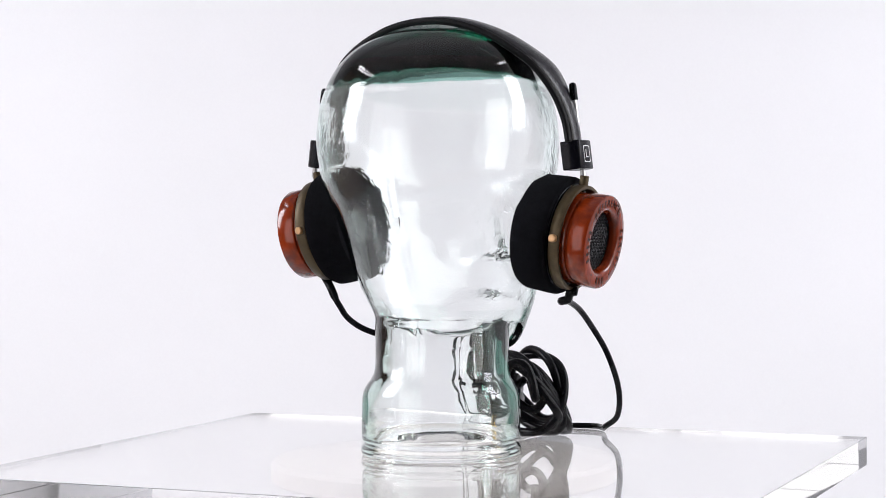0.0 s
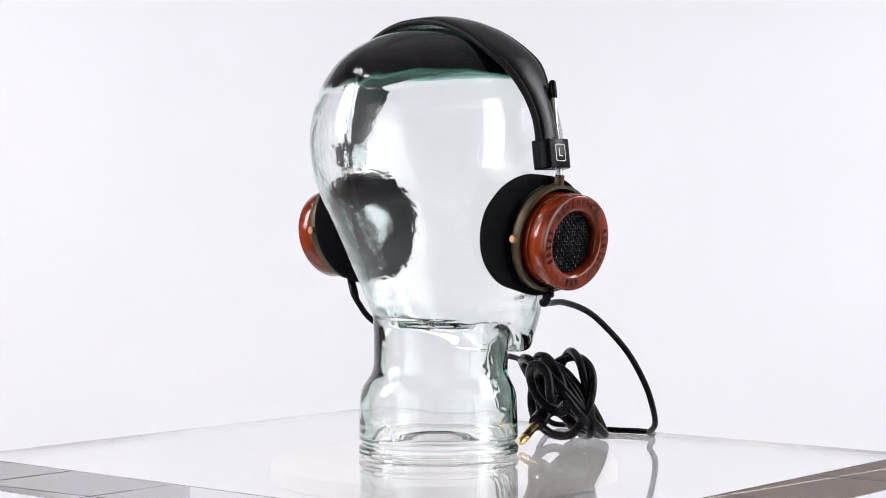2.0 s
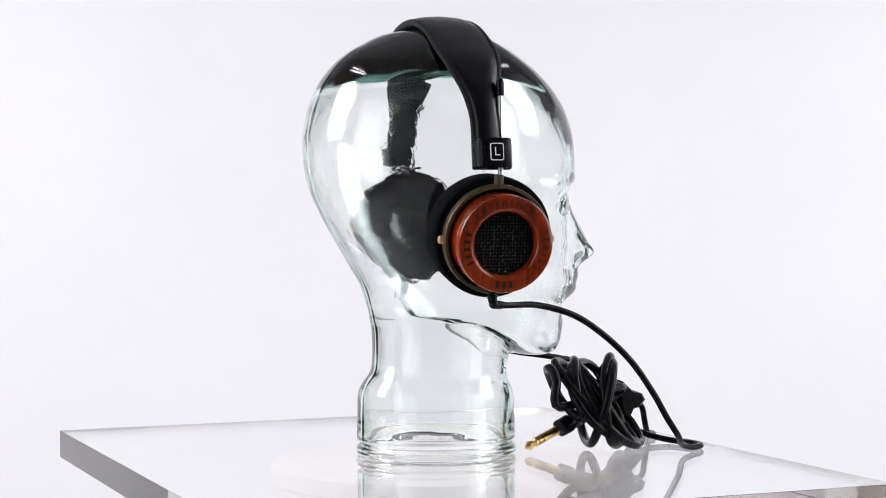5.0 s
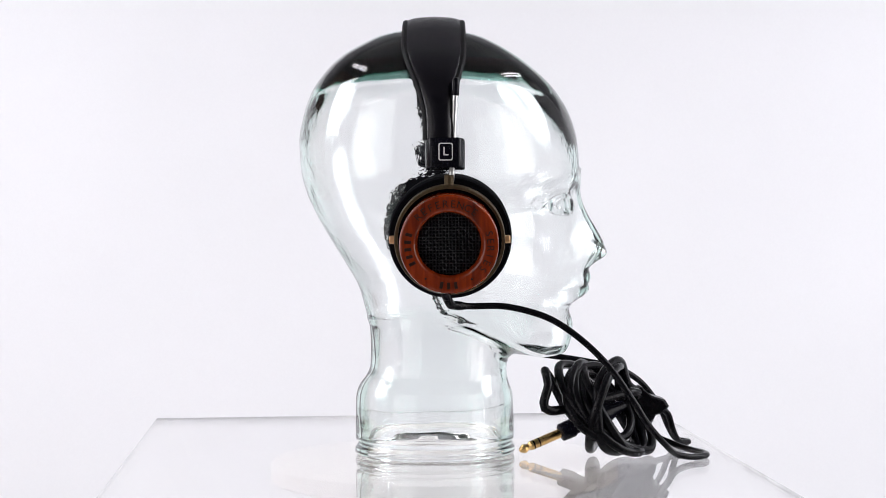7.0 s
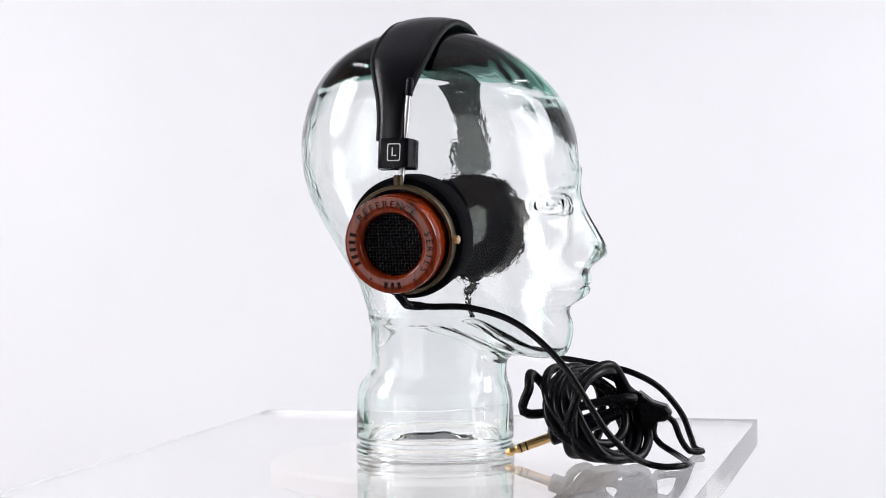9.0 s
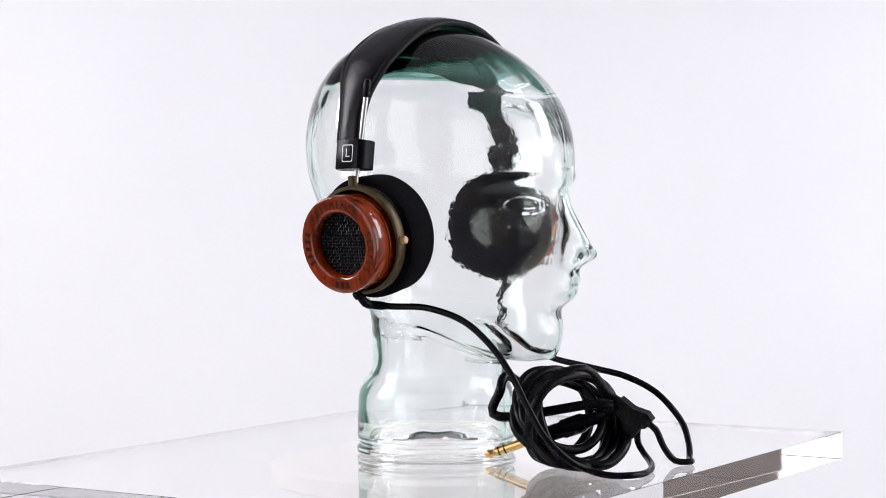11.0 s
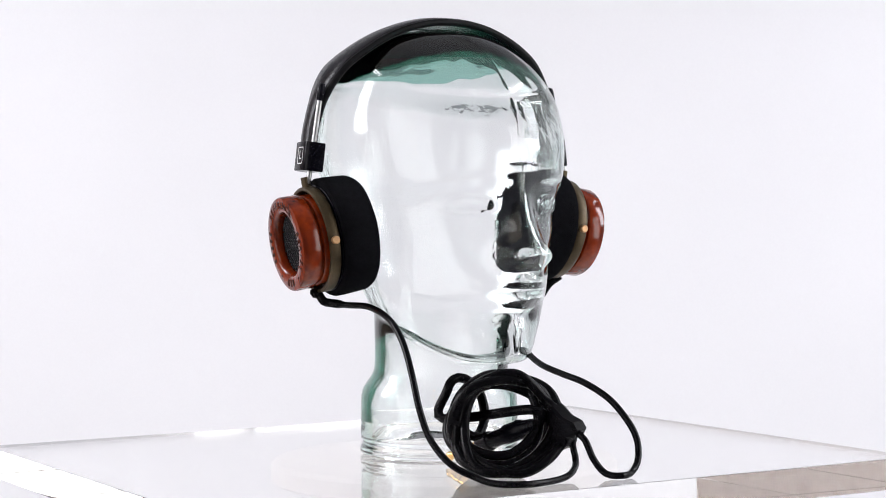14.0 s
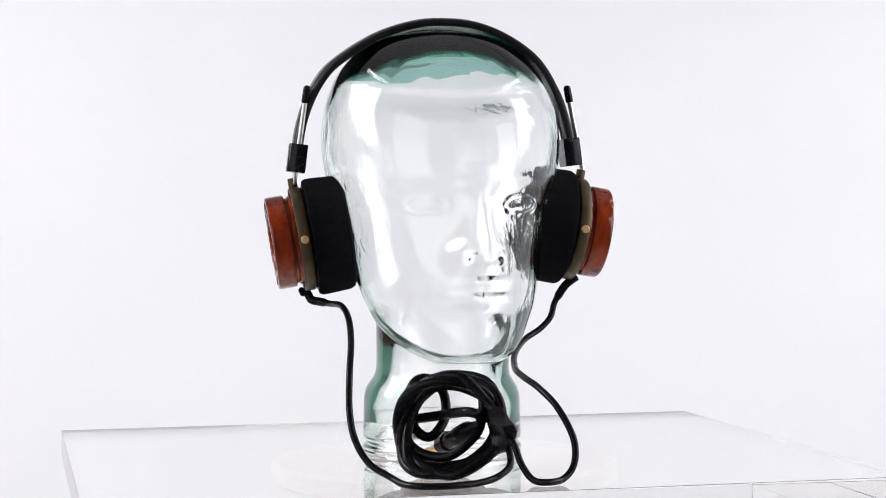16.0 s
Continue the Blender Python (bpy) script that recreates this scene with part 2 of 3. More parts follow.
# ---- glass head ----
K = 0.000378
ROWS = [(801.7, 635, 901, .0503), (800, 630, 906, .0522), (795, 627, 909, .0534), (788, 627, 909, .0534), (782, 631, 905, .0518), (778, 633, 903, .0510),
        (774, 629, 907, .0526), (768, 628, 908, .0530), (705, 629, 906, .0525), (690, 631, 904, .0515), (675, 637, 899, .0485), (662, 647, 896, .0455),
        (655, 651, 895, .0448), (643, 655, 896, .0445), (616, 656, 897, .0445), (590, 655.5, 898, .0445), (574, 654, 904, .0447), (567.5, 652, 919, .0452),
        (563.5, 651, 940, .0462), (560.3, 650, 966, .0475), (557, 650, 987, .0488), (551.7, 649, 999, .0502), (543.7, 647, 1005, .0520), (529, 643, 1009, .0550),
        (505, 636, 1014, .0592), (470, 617, 1016, .0625), (426, 590, 1017, .0645), (380, 564, 1019, .0675),
        (340, 546, 1023, .0725), (300, 536, 1027, .077), (250, 533, 1023, .079), (200, 542, 1008, .0775), (160, 557, 983, .073), (125, 581, 948, .066),
        (100, 607, 915, .058), (80, 640, 882, .049), (65, 672, 850, .036), (57, 705, 815, .022), (53.5, 740, 795, .009), (52.6, 764, 774, .002)]
HEAD = [(0.142 - (y - 426) * K, (b - 784) * K, (f - 784) * K, w) for y, b, f, w in ROWS]


def ease(t):
    t = min(1.0, max(0.0, t))
    return t * t * (3 - 2 * t)


def jaw_drop(x, z):
    """How far a section of the head sinks towards the chin."""
    fade = ease((z - 0.056) / 0.030) if z < 0.0925 else 1 - ease((z - 0.0925) / 0.050)
    return 0.0275 * fade * ease((x + 0.005) / 0.075)


def bell(d, s):
    return math.exp(-0.5 * (d / s) ** 2)


def face(y, z, nose=True):
    """Relief of the features, forward in metres."""
    tip, brow = 0.1362, 0.179
    f = 0.0
    if nose and z < brow + 0.012:
        t = (brow - z) / (brow - tip)
        bridge = 0.0020 + 0.0232 * max(0, t) ** 1.4
        under = 0.0001 + 0.0270 * ease((z - 0.1205) / 0.0165)
        h = (bridge ** -7 + 0.0256 ** -7 + under ** -7) ** (-1 / 7)
        w = 0.0098 + 0.0048 * max(0, min(1, t)) ** 2
        f += h * math.exp(-(abs(y) / w) ** 2.1)
        f += 0.0095 * bell(abs(y) - 0.0125, 0.0046) * bell(z - 0.1335, 0.0058)
    for s in (-1, 1):
        dy, dz = y - s * 0.0305, z - 0.166 + 0.04 * abs(y - s * 0.0305)
        f += -0.0062 * bell(dy, 0.0125) * bell(z - 0.168, 0.0085)
        f += 0.0050 * bell(dy, 0.0085) * bell(dz, 0.0042)
        d = math.hypot(dy / 0.0128, dz / 0.0056)
        f += 0.0013 * bell(d - 1, 0.11) - 0.0006 * bell(d - 0.78, 0.09)
        f += 0.0020 * bell(y - s * 0.029, 0.015) * bell(z - 0.1825 + 6 * (abs(y) - 0.027) ** 2, 0.0032)
    lip = 0.1125 - abs(y) * 0.03
    f += 0.0042 * bell(y, 0.0145) * bell(z - lip - 0.0055, 0.0042)
    f += 0.0042 * bell(y, 0.0135) * bell(z - lip + 0.0065, 0.0046)
    f += -0.0008 * bell(y, 0.018) * bell(z - lip, 0.0011)
    f += 0.0080 * bell(y, 0.019) * ease((z - 0.098) / 0.013) * (1 - ease((z - 0.120) / 0.016))
    f += -0.0014 * bell(y, 0.0025) * bell(z - 0.1245, 0.0045)
    f += -0.0030 * bell(y, 0.016) * bell(z - 0.0965, 0.0045)
    f += 0.0018 * bell(y, 0.016) * bell(z - 0.080, 0.009)
    return f


YAW = radians(6.0)


def section(z, n, th=0.0, relief=1.0):
    b, f, w = (lerp(HEAD, z, c) for c in (1, 2, 3))
    b, f, w = b + th, f - th, w - th
    mid = b + (0.5 - 0.04 * min(1, max(0, (z - 0.1) / 0.05))) * (f - b)
    chin = ease((z - 0.084) / 0.008) * (1 - ease((z - 0.095) / 0.06))
    ring = []
    for i in range(n):
        a = 2 * math.pi * i / n
        a -= 0.42 * math.sin(a)
        c, s = math.cos(a), math.sin(a)
        r = f - mid if c > 0 else mid - b
        y = w * s * (1 - 0.42 * chin * max(0, c) ** 1.25)
        x = mid + r * c
        h = z - jaw_drop(x, z)
        if relief and c > 0.1 and 0.085 < z < 0.21:
            x += face(y, h) * relief * min(1, (c - 0.1) * 2.5)
        if not th:
            x += (0.00015 if c > 0 else -0.0004) * bell(y, 0.0008)
        ring.append((x * math.cos(YAW) - y * math.sin(YAW), x * math.sin(YAW) + y * math.cos(YAW), h))
    return ring


def glass_head():
    bm = bmesh.new()
    n = 320
    top = HEAD[-1][0]
    zs = [HEAD[0][0] + 0.0003]
    z = zs[0]
    while z < top - 0.0004:
        z += 0.0008 if z < 0.03 else 0.0014 if z < 0.084 else 0.0006 if z < 0.1 else 0.001 if z < 0.19 else 0.0018 if z < 0.265 else 0.0007 if z < 0.28 else 0.0003
        zs.append(min(z, top))
    outer = [[bm.verts.new(p) for p in section(z, n)] for z in zs]
    # the hollow, with a thick crown and a wavy wall
    roof = 0.2585
    inner = []
    zi = [0.0006 + 0.0018 * k for k in range(136)]

    def wavy(p, s):
        q = Vector(p)
        a = noise.noise(q * 28) * 0.0005 + noise.noise(q * 85) * 0.00016 + (noise.noise(q * 190) * 0.00010 + noise.noise(q * 330) * 0.00005) * (0.2 + 0.8 * bell(q.z - 0.155, 0.04) * ease((abs(q.y) - 0.03) / 0.025)) + noise.noise(q * 170) * 0.00018 * bell(q.z - 0.046, 0.005)
        c = Vector((0.0, 0, p[2]))
        d = (q - c)
        return q + d.normalized() * a * s if d.length > 1e-4 else q
    for z in zi:
        th = 0.0056 - 0.0030 * ease((z - 0.06) / 0.04) + 0.002 * bell(z - 0.012, 0.008)
        smooth = [section(min(max(z + dz, 0.0), roof), n, th, 0.92) for dz in ((-0.0025, 0, 0.0025) if z > 0.02 else (0,))]
        ring = [[sum(s[i][k] for s in smooth) / len(smooth) for k in (0, 1)] + [smooth[len(smooth) // 2][i][2]] for i in range(n)]
        for p in ring:
            # the roof of the hollow sags towards the forehead and the back
            u = (p[0] + 0.002) / 0.085
            sag = 0.0065 * u * u + 0.007 * max(0, u) ** 2 + 0.0004 * noise.noise(Vector((p[0] * 70, p[1] * 70, 2)))
            p[2] -= sag * ease((z - 0.185) / 0.062)
        for p in ring:
            p[1] *= 1 - 0.055 * ease((z - 0.03) / 0.02) * (1 - ease((z - 0.075) / 0.02)) * min(1, abs(p[1]) / 0.03)
        inner.append([bm.verts.new(wavy(p, min(1, z / 0.03))) for p in ring])
    last = [v.co.copy() for v in inner[-1]]
    cx = sum((v.x for v in last)) / n
    for k in range(1, 25):
        a = k / 24 * math.pi / 2
        s, h = math.cos(a) ** 0.9, math.sin(a)
        if k == 24:
            s = 0.004
        inner.append([bm.verts.new(wavy((cx + (v.x - cx) * s, v.y * s, v.z + (roof - v.z) * h * h + (0.0125 - 0.05 * (v.x - cx) * s) * h + 0.0005 * (1 - h) * min(1, 4 * h) * noise.noise(Vector((v.x * 90, v.y * 90, 3)))), 1.3)) for v in last])
    grid_faces(bm, outer, True, False, True)
    first = len(bm.faces)
    # the crown's top faces carry the light loss as a dark green colour
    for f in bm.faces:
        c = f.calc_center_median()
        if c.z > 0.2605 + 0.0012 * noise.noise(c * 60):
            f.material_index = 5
    grid_faces(bm, inner[:-24], True)
    before = len(bm.faces)
    grid_faces(bm, inner[-25:], True, False, True)
    bm.faces.ensure_lookup_table()
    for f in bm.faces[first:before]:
        # the neck's flanks take a mirror tint darkened for light lost in the glass
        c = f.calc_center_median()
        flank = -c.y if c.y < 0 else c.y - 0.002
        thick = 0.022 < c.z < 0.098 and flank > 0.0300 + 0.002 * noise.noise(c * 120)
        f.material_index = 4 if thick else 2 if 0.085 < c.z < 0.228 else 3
    # the hollow's roof takes the darkened mirror tint, with a ragged rim
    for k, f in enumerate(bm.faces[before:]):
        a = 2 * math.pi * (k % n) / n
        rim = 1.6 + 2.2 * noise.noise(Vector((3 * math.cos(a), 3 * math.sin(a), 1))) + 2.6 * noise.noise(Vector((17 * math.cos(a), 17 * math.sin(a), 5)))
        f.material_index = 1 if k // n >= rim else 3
    a, b = outer[0], inner[0]
    for i in range(n):
        bm.faces.new((a[i], b[i], b[(i + 1) % n], a[(i + 1) % n]))
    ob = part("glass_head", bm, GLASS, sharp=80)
    ob.data.materials.append(CROWN_DIM)
    for mat in (INSIDE, PLAIN, NECK_DIM, CAP_DIM):
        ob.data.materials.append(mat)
    ob.visible_shadow = False
    return tagged(ob, "hollow clear glass display head with a faint green tinge", "display head")


# ---- headphones ----
def ring_sweep(path, width, thick, bm=None):
    """A strap: a rounded flat section carried along a line in the y-z plane; width is a function of 0..1."""
    bm = bm or bmesh.new()
    rows = []
    for i, q in enumerate(path):
        d = (path[min(i + 1, len(path) - 1)] - path[max(i - 1, 0)]).normalized()
        nrm = Vector((0, -d.z, d.y))
        w = width(i / (len(path) - 1)) / 2
        prof = []
        for k in range(32):
            a = 2 * math.pi * k / 32
            c, s = math.cos(a), math.sin(a)
            across = math.copysign(abs(c) ** 0.35, c)
            prof.append((w * across, thick / 2 * math.copysign(abs(s) ** 0.6, s) + 0.0020 * (1 - across * across)))
        rows.append([bm.verts.new(q + Vector((1, 0, 0)) * u + nrm * v) for u, v in prof])
    grid_faces(bm, rows, True, True, True)
    return bm


BAND = [(-0.002, -.0960, .206), (-0.002, -.0945, .216), (-0.003, -.0890, .2335), (-0.004, -.0785, .2525), (-0.005, -.0632, .2655), (-0.005, -.0420, .2778), (-0.005, -.020, .2850),
        (-0.005, -0.002, .2868), (-0.005, .020, .2850), (-0.005, .0420, .2768), (-0.005, .0630, .2615), (-0.004, .0775, .2390), (-0.003, .0845, .218), (-0.003, .0860, .208)]


def band_width(t):
    e = min(t, 1 - t) * 2
    s = min(1, max(0, (e - 0.10) / 0.42))
    return 0.0162 + 0.0208 * s * s * (3 - 2 * s)


def letter(text, size, m, extrude=0.0001):
    """Mesh of a letter in the built-in font, centred, in a bmesh."""
    cu = bpy.data.curves.new("letter", "FONT")
    cu.body, cu.size, cu.align_x, cu.align_y, cu.extrude = text, size, "CENTER", "CENTER", extrude
    ob = bpy.data.objects.new("letter", cu)
    me = bpy.data.meshes.new_from_object(ob)
    bm = bmesh.new()
    bm.from_mesh(me)
    bmesh.ops.transform(bm, matrix=m, verts=bm.verts)
    bpy.data.objects.remove(ob)
    bpy.data.meshes.remove(me)
    bpy.data.curves.remove(cu)
    return bm


def join(pieces):
    out = bmesh.new()
    for bm in pieces:
        me = bpy.data.meshes.new("piece")
        bm.to_mesh(me)
        bm.free()
        out.from_mesh(me)
        bpy.data.meshes.remove(me)
    return out


def round_text(angle, r, z):
    a = radians(angle)
    return Matrix.Translation((r * math.cos(a), r * math.sin(a), z)) @ pose(0, 0, 0, 0, 0, angle - 90)


def earcup(parent, side, m):
    """One cup in its own space: z points out from the ear, the middle of the pins at the origin, x towards the face."""
    cup = part("cup", lathe([(0.0195, 0.0150), (0.0195, 0.0172), (0.0203, 0.0192), (0.0213, 0.0203), (0.0225, 0.0207), (0.0290, 0.0208), (0.0300, 0.0204), (0.0305, 0.0194), (0.0305, 0.0094), (0.0301, 0.0085),
                             (0.0285, 0.0080), (0.0283, 0.0066), (0.0293, 0.0060), (0.0296, 0.0050), (0.0296, -0.004), (0.0, -0.004), (0.0, 0.0120), (0.0195, 0.0120)], 128), WOOD, parent,
               "glossy red mahogany cup with a turned rim")
    cup.matrix_basis = m
    part("housing", lathe([(0.0, -0.0075), (0.0335, -0.0075), (0.0345, -0.0066), (0.0345, -0.0045), (0.0330, -0.0036), (0.0, -0.0036)], 96), PLASTIC, parent, "black plastic driver housing").matrix_basis = m
    # recessed grille: a dark disc with woven wires over it
    part("grille_backing", lathe([(0, 0.0121), (0.0194, 0.0121), (0.0194, 0.0126), (0, 0.0126)], 64), FOAM, cup)
    wires = []
    pitch, n = 0.00205, 9
    for i in range(-n, n + 1):
        o = i * pitch
        h = math.sqrt(max(0.0, 0.0194 ** 2 - o * o))
        half = int(h / pitch)
        if half < 1:
            continue
        for k in (0, 1):
            line = [-h] + [q * pitch for q in range(-half, half + 1)] + [h]
            path = []
            for q, u in zip(range(-half - 1, half + 2), line):
                z = 0.0140 + 0.0004 * (1 if (q + i + k) % 2 else -1)
                path.append((o, u, z) if k else (u, o, z))
            wires.append(tube(path, 0.00046, 6, 0.0012))
    part("grille", join(wires), MESH, cup, "black woven wire grille")
    # bearing ring, bushing and pins
    ring = part("bearing_ring", lathe([(0.0322, -0.0032), (0.0340, -0.0032), (0.0344, -0.0026), (0.0344, 0.0034), (0.0340, 0.0040), (0.0322, 0.0040)], 128, closed=True), BRONZE, parent, "bronze-coloured metal ring round the cup")
    ring.matrix_basis = m
    up = 1 if side < 0 else -1
    part("bushing", rod_between((0, up * 0.0335, 0.0004), (0, up * 0.0405, 0.0004), 0.0030), BRONZE, ring)
    for sx in (-1, 1):
        part("pin", rod_between((sx * 0.0335, 0, 0.0004), (sx * 0.0376, 0, 0.0004), 0.0026, 24, 0.0006), PIN, ring, "small brass pivot pin")
    if side < 0:
        ink = []
        for word, first, last in (("REFERENCE", 137, 52), ("SERIES", 16, -36)):
            for i, ch in enumerate(word):
                ink.append(letter(ch, 0.0064, round_text(first + (last - first) * i / (len(word) - 1), 0.0253, 0.02085)))
        for i in range(5):
            ink.append(box(0.0020, 0.0042, 0.0002, round_text(207 - 10.5 * i, 0.0253, 0.02085)))
        for i in range(3):
            ink.append(box(0.0020, 0.0042, 0.0002, round_text(259 + 10 * i, 0.0253, 0.02085)))
        for a in (235, 303):
            ink.append(lathe([(0, -0.0001), (0.0007, -0.0001), (0.0007, 0.0001), (0, 0.0001)], 12, round_text(a, 0.0253, 0.02085)))
        part("lettering", join(ink), INK, cup, "dark burnt-in lettering round the rim", smooth=False)


def motions():
    for ob in TURNING:
        walk(ob, [(t, pose(0, 0, 0, 0, 0, -9.0 * (t - 7))) for t in (0, 2, 4, 6, 8, 10, 12, 14, 16)])


def strap_edge(path, side):
    """The rolled edge along one side of the headband."""
    pts = [q + Vector((side * (band_width(i / (len(path) - 1)) / 2 - 0.0002), 0, 0)) for i, q in enumerate(path)]
    return tube([p for p in pts[::3]] + [pts[-1]], 0.00235, 10, 0.004)


LEFT_CABLE = [(0.0010, -0.0942, 0.1108), (0.0021, -0.0944, 0.1091), (0.0019, -0.0913, 0.1087), (0.0042, -0.0891, 0.1043), (0.0062, -0.0843, 0.1031), (0.0183, -0.0782, 0.1021), (0.0397, -0.0727, 0.1015), (0.0652, -0.0709, 0.0945), (0.0856, -0.0717, 0.0814),
              (0.1038, -0.0747, 0.0637), (0.1184, -0.0766, 0.0428), (0.1289, -0.0747, 0.0262), (0.1404, -0.0676, 0.0128), (0.1487, -0.0559, 0.0054), (0.1594, -0.0498, 0.0025), (0.1694, -0.0412, 0.0024), (0.1707, -0.0275, 0.0022), (0.1632, -0.0070, 0.0023), (0.1546, 0.0066, 0.0042), (0.1434, 0.0167, 0.0087), (0.1388, 0.0180, 0.0150), (0.1400, 0.0160, 0.0220)]
RIGHT_CABLE = [(-0.0009, 0.0912, 0.1170), (-0.0053, 0.0847, 0.1113), (-0.0071, 0.0787, 0.1016), (-0.0057, 0.0766, 0.0975), (-0.0016, 0.0734, 0.0898), (0.0037, 0.0650, 0.0824), (0.0121, 0.0541, 0.0771), (0.0288, 0.0452, 0.0722), (0.0483, 0.0386, 0.0675),
               (0.0672, 0.0351, 0.0633), (0.0827, 0.0334, 0.0610), (0.0982, 0.0351, 0.0582), (0.1181, 0.0398, 0.0536), (0.1362, 0.0477, 0.0431), (0.1500, 0.0545, 0.0255), (0.1563, 0.0533, 0.0111), (0.1609, 0.0458, 0.0032), (0.1680, 0.0344, 0.0024), (0.1609, 0.0272, 0.0032), (0.1561, 0.0215, 0.0117), (0.1523, 0.0178, 0.0232), (0.1470, 0.0150, 0.0275)]


# turns of the coil: middle across, middle up, half width, half height, roll (degrees), lean, forward, twist (all lengths in mm)
TURNS = [(5, 4, 32, 28, 14, 0.25, 11, 6), (3, 0, 34, 27, 5, 0.55, 8, 4), (10, -2, 29, 25, -15, 0.75, 8, 4), (2, 1, 32, 28, 12, 0.15, 6, 12), (-1, 0, 32, 25, 15, 0.35, -8, 5),
         (1, 0, 30, 28, -8, 1.05, -3, -4), (3, -3, 34, 26, 4, 0.65, 3, 5), (5, 9, 20, 20, 0, 0.50, 7, -5), (-22, 7, 13, 17, 10, 0.30, -22, -4)]


def coil_line():
    """One cable wound into an untidy upright ring that leans back on the neck; each turn glides into the next."""
    rng = random.Random(11)
    c = Vector((0.1018, -0.0150, 0.0305))
    turn = radians(-28)
    fwd, u = Vector((math.cos(turn), math.sin(turn), 0)), Vector((-math.sin(turn), math.cos(turn), 0))
    pts = []
    per = 9
    for i in range((len(TURNS) - 1) * per + 5):
        k = min(i // per, len(TURNS) - 1)
        t = ease(i / per - k)
        nxt = TURNS[min(k + 1, len(TURNS) - 1)]
        x, y, w, h, roll, lean, ahead, twist = (p * (1 - t) + q * t for p, q in zip(TURNS[k], nxt))
        a = radians(25) + 2 * math.pi * (i + 0.30 * rng.uniform(-1, 1)) / per
        r = radians(roll)
        du = w * math.cos(a) * math.cos(r) - h * math.sin(a) * math.sin(r)
        dv = w * math.cos(a) * math.sin(r) + h * math.sin(a) * math.cos(r)
        across, rise = x + 1.13 * du + rng.uniform(-4, 4), y + 1.15 * dv + rng.uniform(-4, 4)
        deep = 1.1 * ahead - lean * rise + 1.5 * twist * math.sin(a + 1.9 * k) + rng.uniform(-4, 4)
        p = c + (u * across + fwd * deep) / 1000
        p.z = c.z + rise / 1000
        pts.append(p)
    pts = [pts[0]] + [0.22 * p + 0.56 * q + 0.22 * r for p, q, r in zip(pts, pts[1:], pts[2:])] + [pts[-1]]
    for p in pts:
        p.z = max(p.z, 0.0036)
        q = Vector((p.x + 0.004, p.y, 0))
        if q.length < 0.0600:
            q = q.normalized() * 0.0600
            p.x, p.y = q.x - 0.004, q.y
    return pts


def splitter(parent):
    """A flat moulded wedge: the thick cable enters at its narrow end, two thin ones leave at the wide one."""
    top, one, two = Vector((0.1300, 0.0100, 0.0405)), Vector((0.1520, 0.0172, 0.0240)), Vector((0.1415, 0.0168, 0.0125))
    x = ((one + two) / 2 - top).normalized()
    n = x.cross(two - one).normalized()
    y = n.cross(x)
    m = Matrix((x, y, n)).transposed().to_4x4()
    m.translation = top
    k = 1 if (two - one).dot(y) > 0 else -1
    out = [(-0.0010, -0.0036), (0.0090, -0.0058), (0.0170, -0.0112), (0.0225, -0.0108), (0.0238, -0.0040), (0.0215, 0.0), (0.0238, 0.0045), (0.0232, 0.0100), (0.0180, 0.0098), (0.0090, 0.0060), (-0.0010, 0.0036)]
    bm = bmesh.new()
    rows = [[bm.verts.new(m @ Vector((0.0115 + (a - 0.0115) * f, b * f * k, z))) for a, b in out] for f, z in ((0.84, -0.0056), (1.0, -0.0038), (1.0, 0.0038), (0.84, 0.0056))]
    grid_faces(bm, rows, True, True, True)
    part("splitter", bm, RUBBER, parent, "black moulded cable splitter", sharp=25)
    return top


def block_mesh(m, side):
    """A block with a narrower flat outer face and rounded flanks."""
    prof = [(-0.0123, -0.0060), (0.0123, -0.0060), (0.0123, -0.0015), (0.0117, 0.0012), (0.0104, 0.0040), (0.0090, 0.0056), (0.0078, 0.0060),
            (-0.0078, 0.0060), (-0.0090, 0.0056), (-0.0104, 0.0040), (-0.0117, 0.0012), (-0.0123, -0.0015)]
    bm = bmesh.new()
    rows = []
    for f, z in ((0.955, -0.00925), (1.0, -0.0086), (1.0, 0.0086), (0.955, 0.00925)):
        rows.append([bm.verts.new(m @ Vector((x * f, side * y * f, z))) for x, y in prof])
    grid_faces(bm, rows, True, True, True)
    return bm


def jack(parent):
    a, b = Vector((0.0493, -0.0235, 0.0040)), Vector((0.0765, -0.0140, 0.0143))
    d = (b - a).normalized()
    m = Matrix.Translation(a) @ d.to_track_quat("Z", "Y").to_matrix().to_4x4()
    h = (b - a).length
    plug = part("plug", lathe([(0, 0), (0.0012, 0.0003), (0.0030, 0.0030), (0.0031, 0.0042), (0.0021, 0.0062), (0.0021, 0.0072), (0.0031, 0.0086), (0.0031, 0.0100), (0.0031, h), (0, h)], 32, m), GOLD, parent, "gold-plated jack plug")
    for z in (0.0102, 0.0142):
        part("insulator", lathe([(0.0028, z), (0.0032, z), (0.0032, z + 0.0009), (0.0028, z + 0.0009)], 32, m, closed=True), PLASTIC, plug)
    part("plug_body", lathe([(0, h), (0.0040, h), (0.0060, h + 0.0012), (0.0062, h + 0.010), (0.0052, h + 0.0105), (0.0052, h + 0.024), (0.0062, h + 0.0245), (0.0062, h + 0.038), (0.0046, h + 0.041), (0.0040, h + 0.047), (0.0031, h + 0.050), (0, h + 0.050)], 32, m), PLASTIC, parent, "black plug barrel")
    return b + d * 0.048


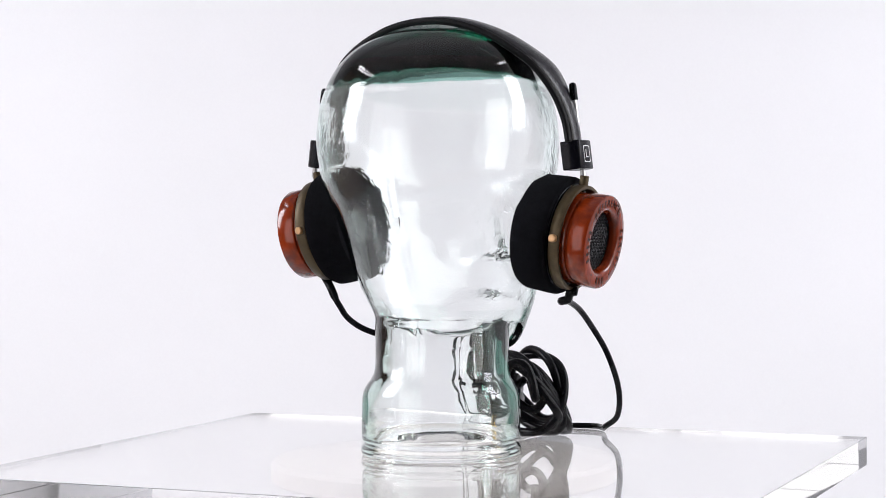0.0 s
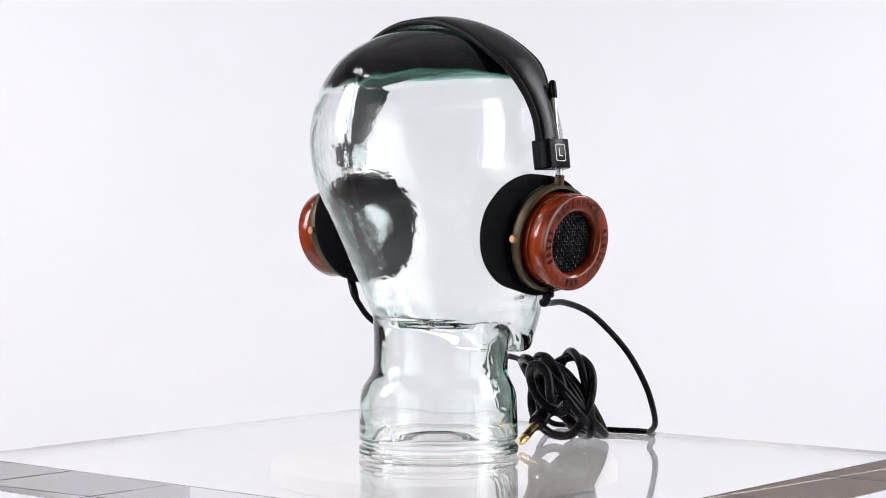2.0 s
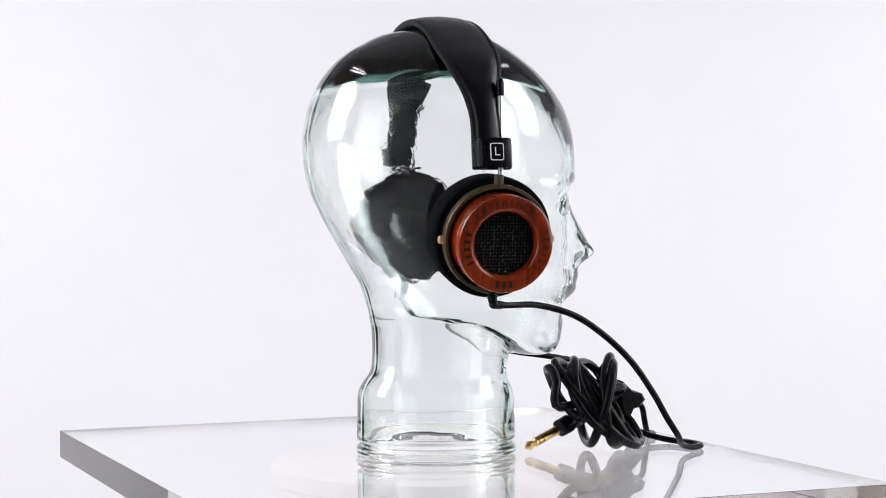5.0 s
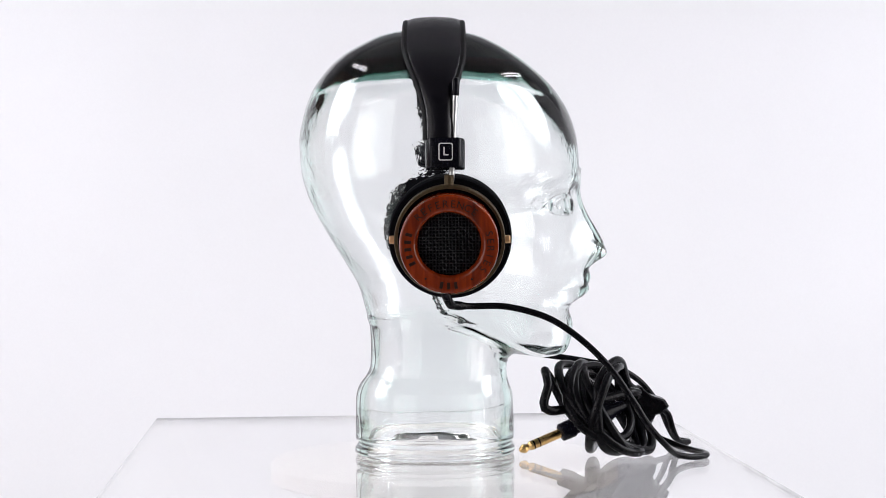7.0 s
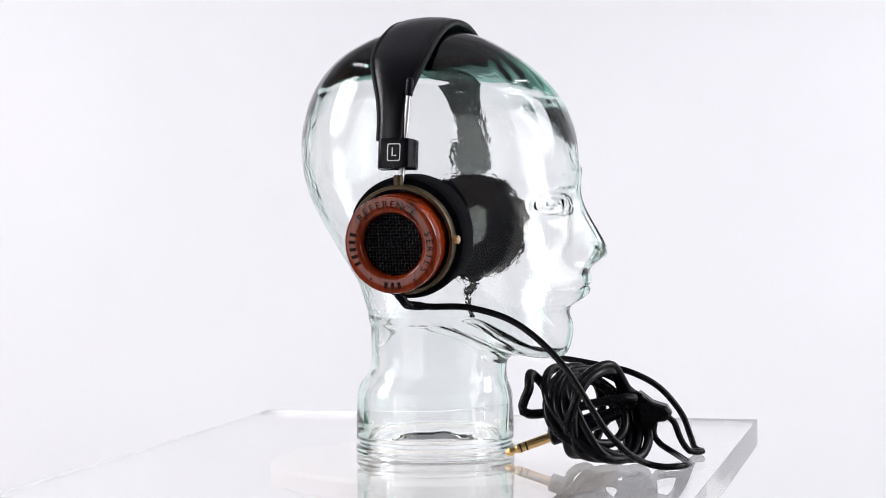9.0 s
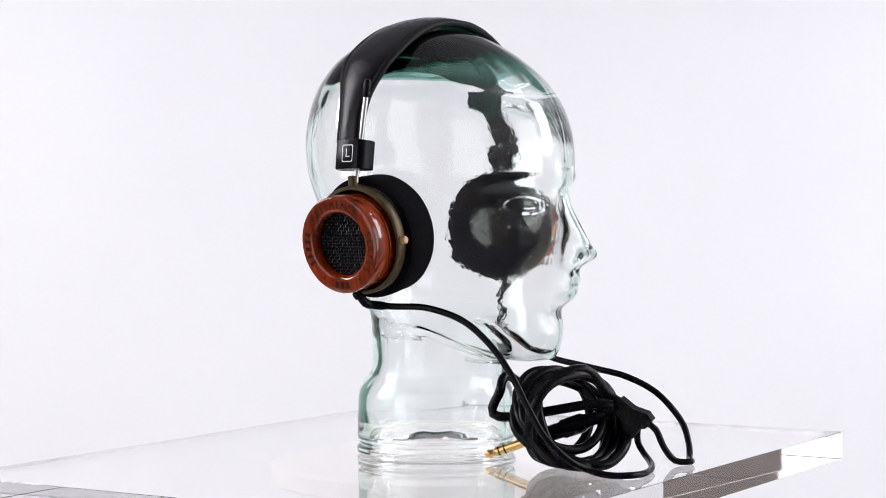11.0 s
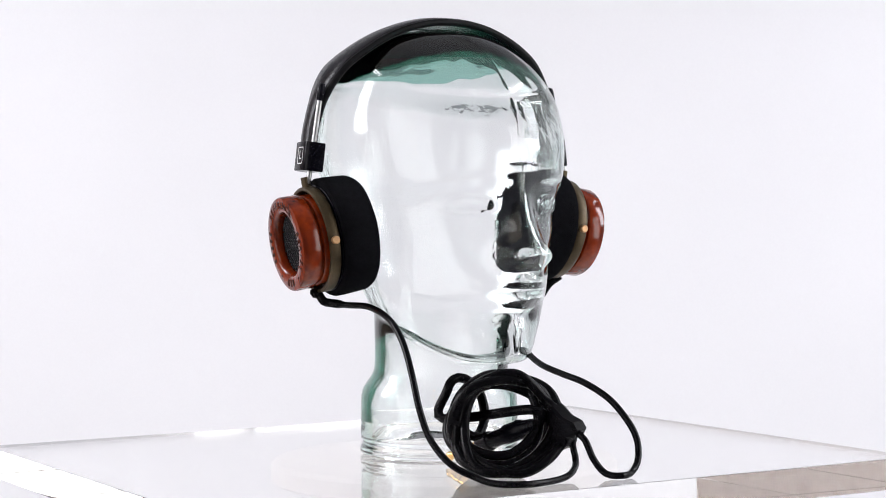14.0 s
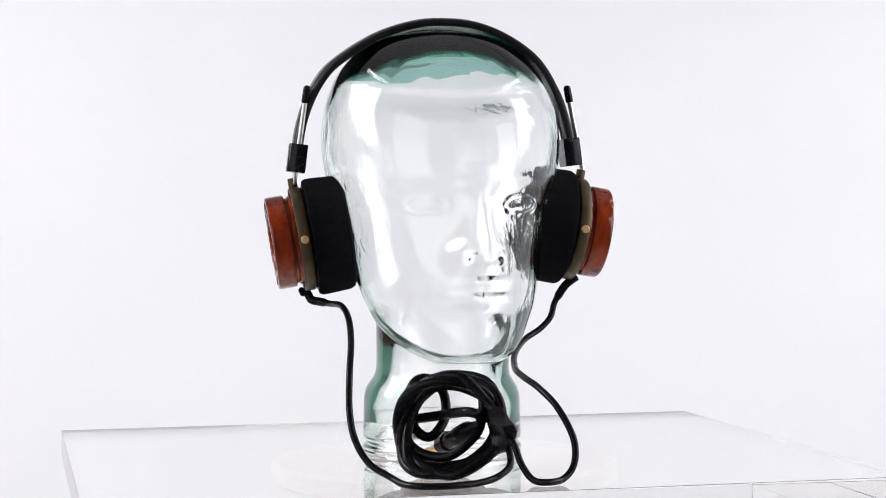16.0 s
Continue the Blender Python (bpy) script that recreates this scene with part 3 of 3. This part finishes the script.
def headphones():
    e = thing("headphones", "open-back headphones with red mahogany cups and black leather headband", "headphones")
    path = spline(BAND, 0.0042)
    band = part("headband", ring_sweep(path, band_width, 0.0050), LEATHER, e, "black leather headband with rolled edges", sharp=60)
    for s in (-1, 1):
        part("rolled_edge", strap_edge(path, s), EDGE, band)
    for s, mid in ((-1, Vector((0.0042, -0.0945, 0.1445))), (1, Vector((-0.0031, 0.0890, 0.1497)))):
        m = Matrix.Translation(mid) @ pose(0, 0, 0, 0, 0, -1.6 if s < 0 else 1.2) @ pose(0, 0, 0, (90 if s < 0 else -90) - s * TILT)
        earcup(e, s, m)
        pad = lathe([(0.016, -0.010), (0.016, -0.0275), (0.022, -0.0305), (0.0322, -0.0310), (0.0363, -0.0293), (0.0378, -0.0265), (0.0386, -0.012), (0.0386, -0.0075), (0.0376, -0.0055), (0.033, -0.0050), (0.016, -0.0065)], 96, closed=True)
        part("ear_pad", pad, FOAM, e, "round black foam ear pad").matrix_basis = m
    # sliding blocks, rods and end caps
    for s, foot, tip, at in ((-1, (0.0055, -0.1000, 0.180), (0.0087, -0.0908, 0.2450), (0.0016, -0.0976, 0.1975)), (1, (-0.0040, 0.0975, 0.186), (-0.0064, 0.0866, 0.2466), (-0.0060, 0.0888, 0.2015))):
        foot, tip, at = Vector(foot), Vector(tip), Vector(at)
        d = (tip - foot).normalized()
        part("rod", rod_between(foot, tip - d * 0.008, 0.0017), STEEL, e, "thin steel height rod")
        m = Matrix.Translation(tip - d * 0.0115) @ d.to_track_quat("Z", "Y").to_matrix().to_4x4()
        part("rod_cap", lathe([(0, 0), (0.0022, 0), (0.0025, 0.0006), (0.0025, 0.0090), (0.0021, 0.0108), (0.0012, 0.0116), (0, 0.0118)], 24, m), PLASTIC, e, "rounded black end cap")
        lean = s * 7
        mb = Matrix.Translation(at) @ pose(0, 0, 0, lean, 0, -2)
        block = part("block", block_mesh(mb, s), PLASTIC, e, "black plastic block holding rod and headband")
        part("strap_pin", rod_between(mb @ Vector((-0.003, 0, 0.008)), mb @ Vector((-0.003, 0, 0.0125)), 0.0022), STEEL, block)
        if s < 0:
            out = mb @ Matrix.Translation((0.0006, -0.00605, 0.0004)) @ pose(0, 0, 0, 90, 0, 0)
            frame_pts = []
            for cx, cy, a0 in ((0.0032, 0.0043, 0), (-0.0032, 0.0043, 90), (-0.0032, -0.0043, 180), (0.0032, -0.0043, 270)):
                for k in range(4):
                    a = radians(a0 + 30 * k)
                    frame_pts.append((cx + 0.0012 * math.cos(a), cy + 0.0012 * math.sin(a)))
            bm = bmesh.new()
            loops = []
            for f, z in ((1.0, 0.0), (1.0, 0.0001), (0.86, 0.0001), (0.86, 0.0)):
                loops.append([bm.verts.new(out @ Vector((x * f + (0.00007 if f < 1 else 0), y * (f if f == 1 else 0.89), z))) for x, y in frame_pts])
            grid_faces(bm, loops + [loops[0]])
            mark = join([bm, letter("L", 0.0078, out)])
            part("lettering", mark, WHITE, block, "white letter L in a rounded frame", smooth=False)
    part("cable", tube(LEFT_CABLE, 0.0021, 12, 0.003, lambda t: 1.35 if t < 0.1 else 1.0), RUBBER, e, "thin black cable")
    part("cable", tube(RIGHT_CABLE, 0.0021, 12, 0.003, lambda t: 1.35 if t < 0.06 else 1.0), RUBBER, e, "thin black cable")
    first = splitter(e)
    end = jack(e)
    line = coil_line()
    line = [first + Vector((0.003, 0.001, -0.002)), first + Vector((-0.006, -0.002, 0.004))] + line[1:] + [end + Vector((0.006, -0.006, 0.010)), end + Vector((0.007, 0.002, 0.004)), end]
    part("coiled_cable", tube(line, 0.0031, 12, 0.003), RUBBER, e, "thick black cable wound into an untidy coil")
    return e


TILT = 9.0
TURNING = [turntable(), slab(), glass_head(), headphones()]
motions()
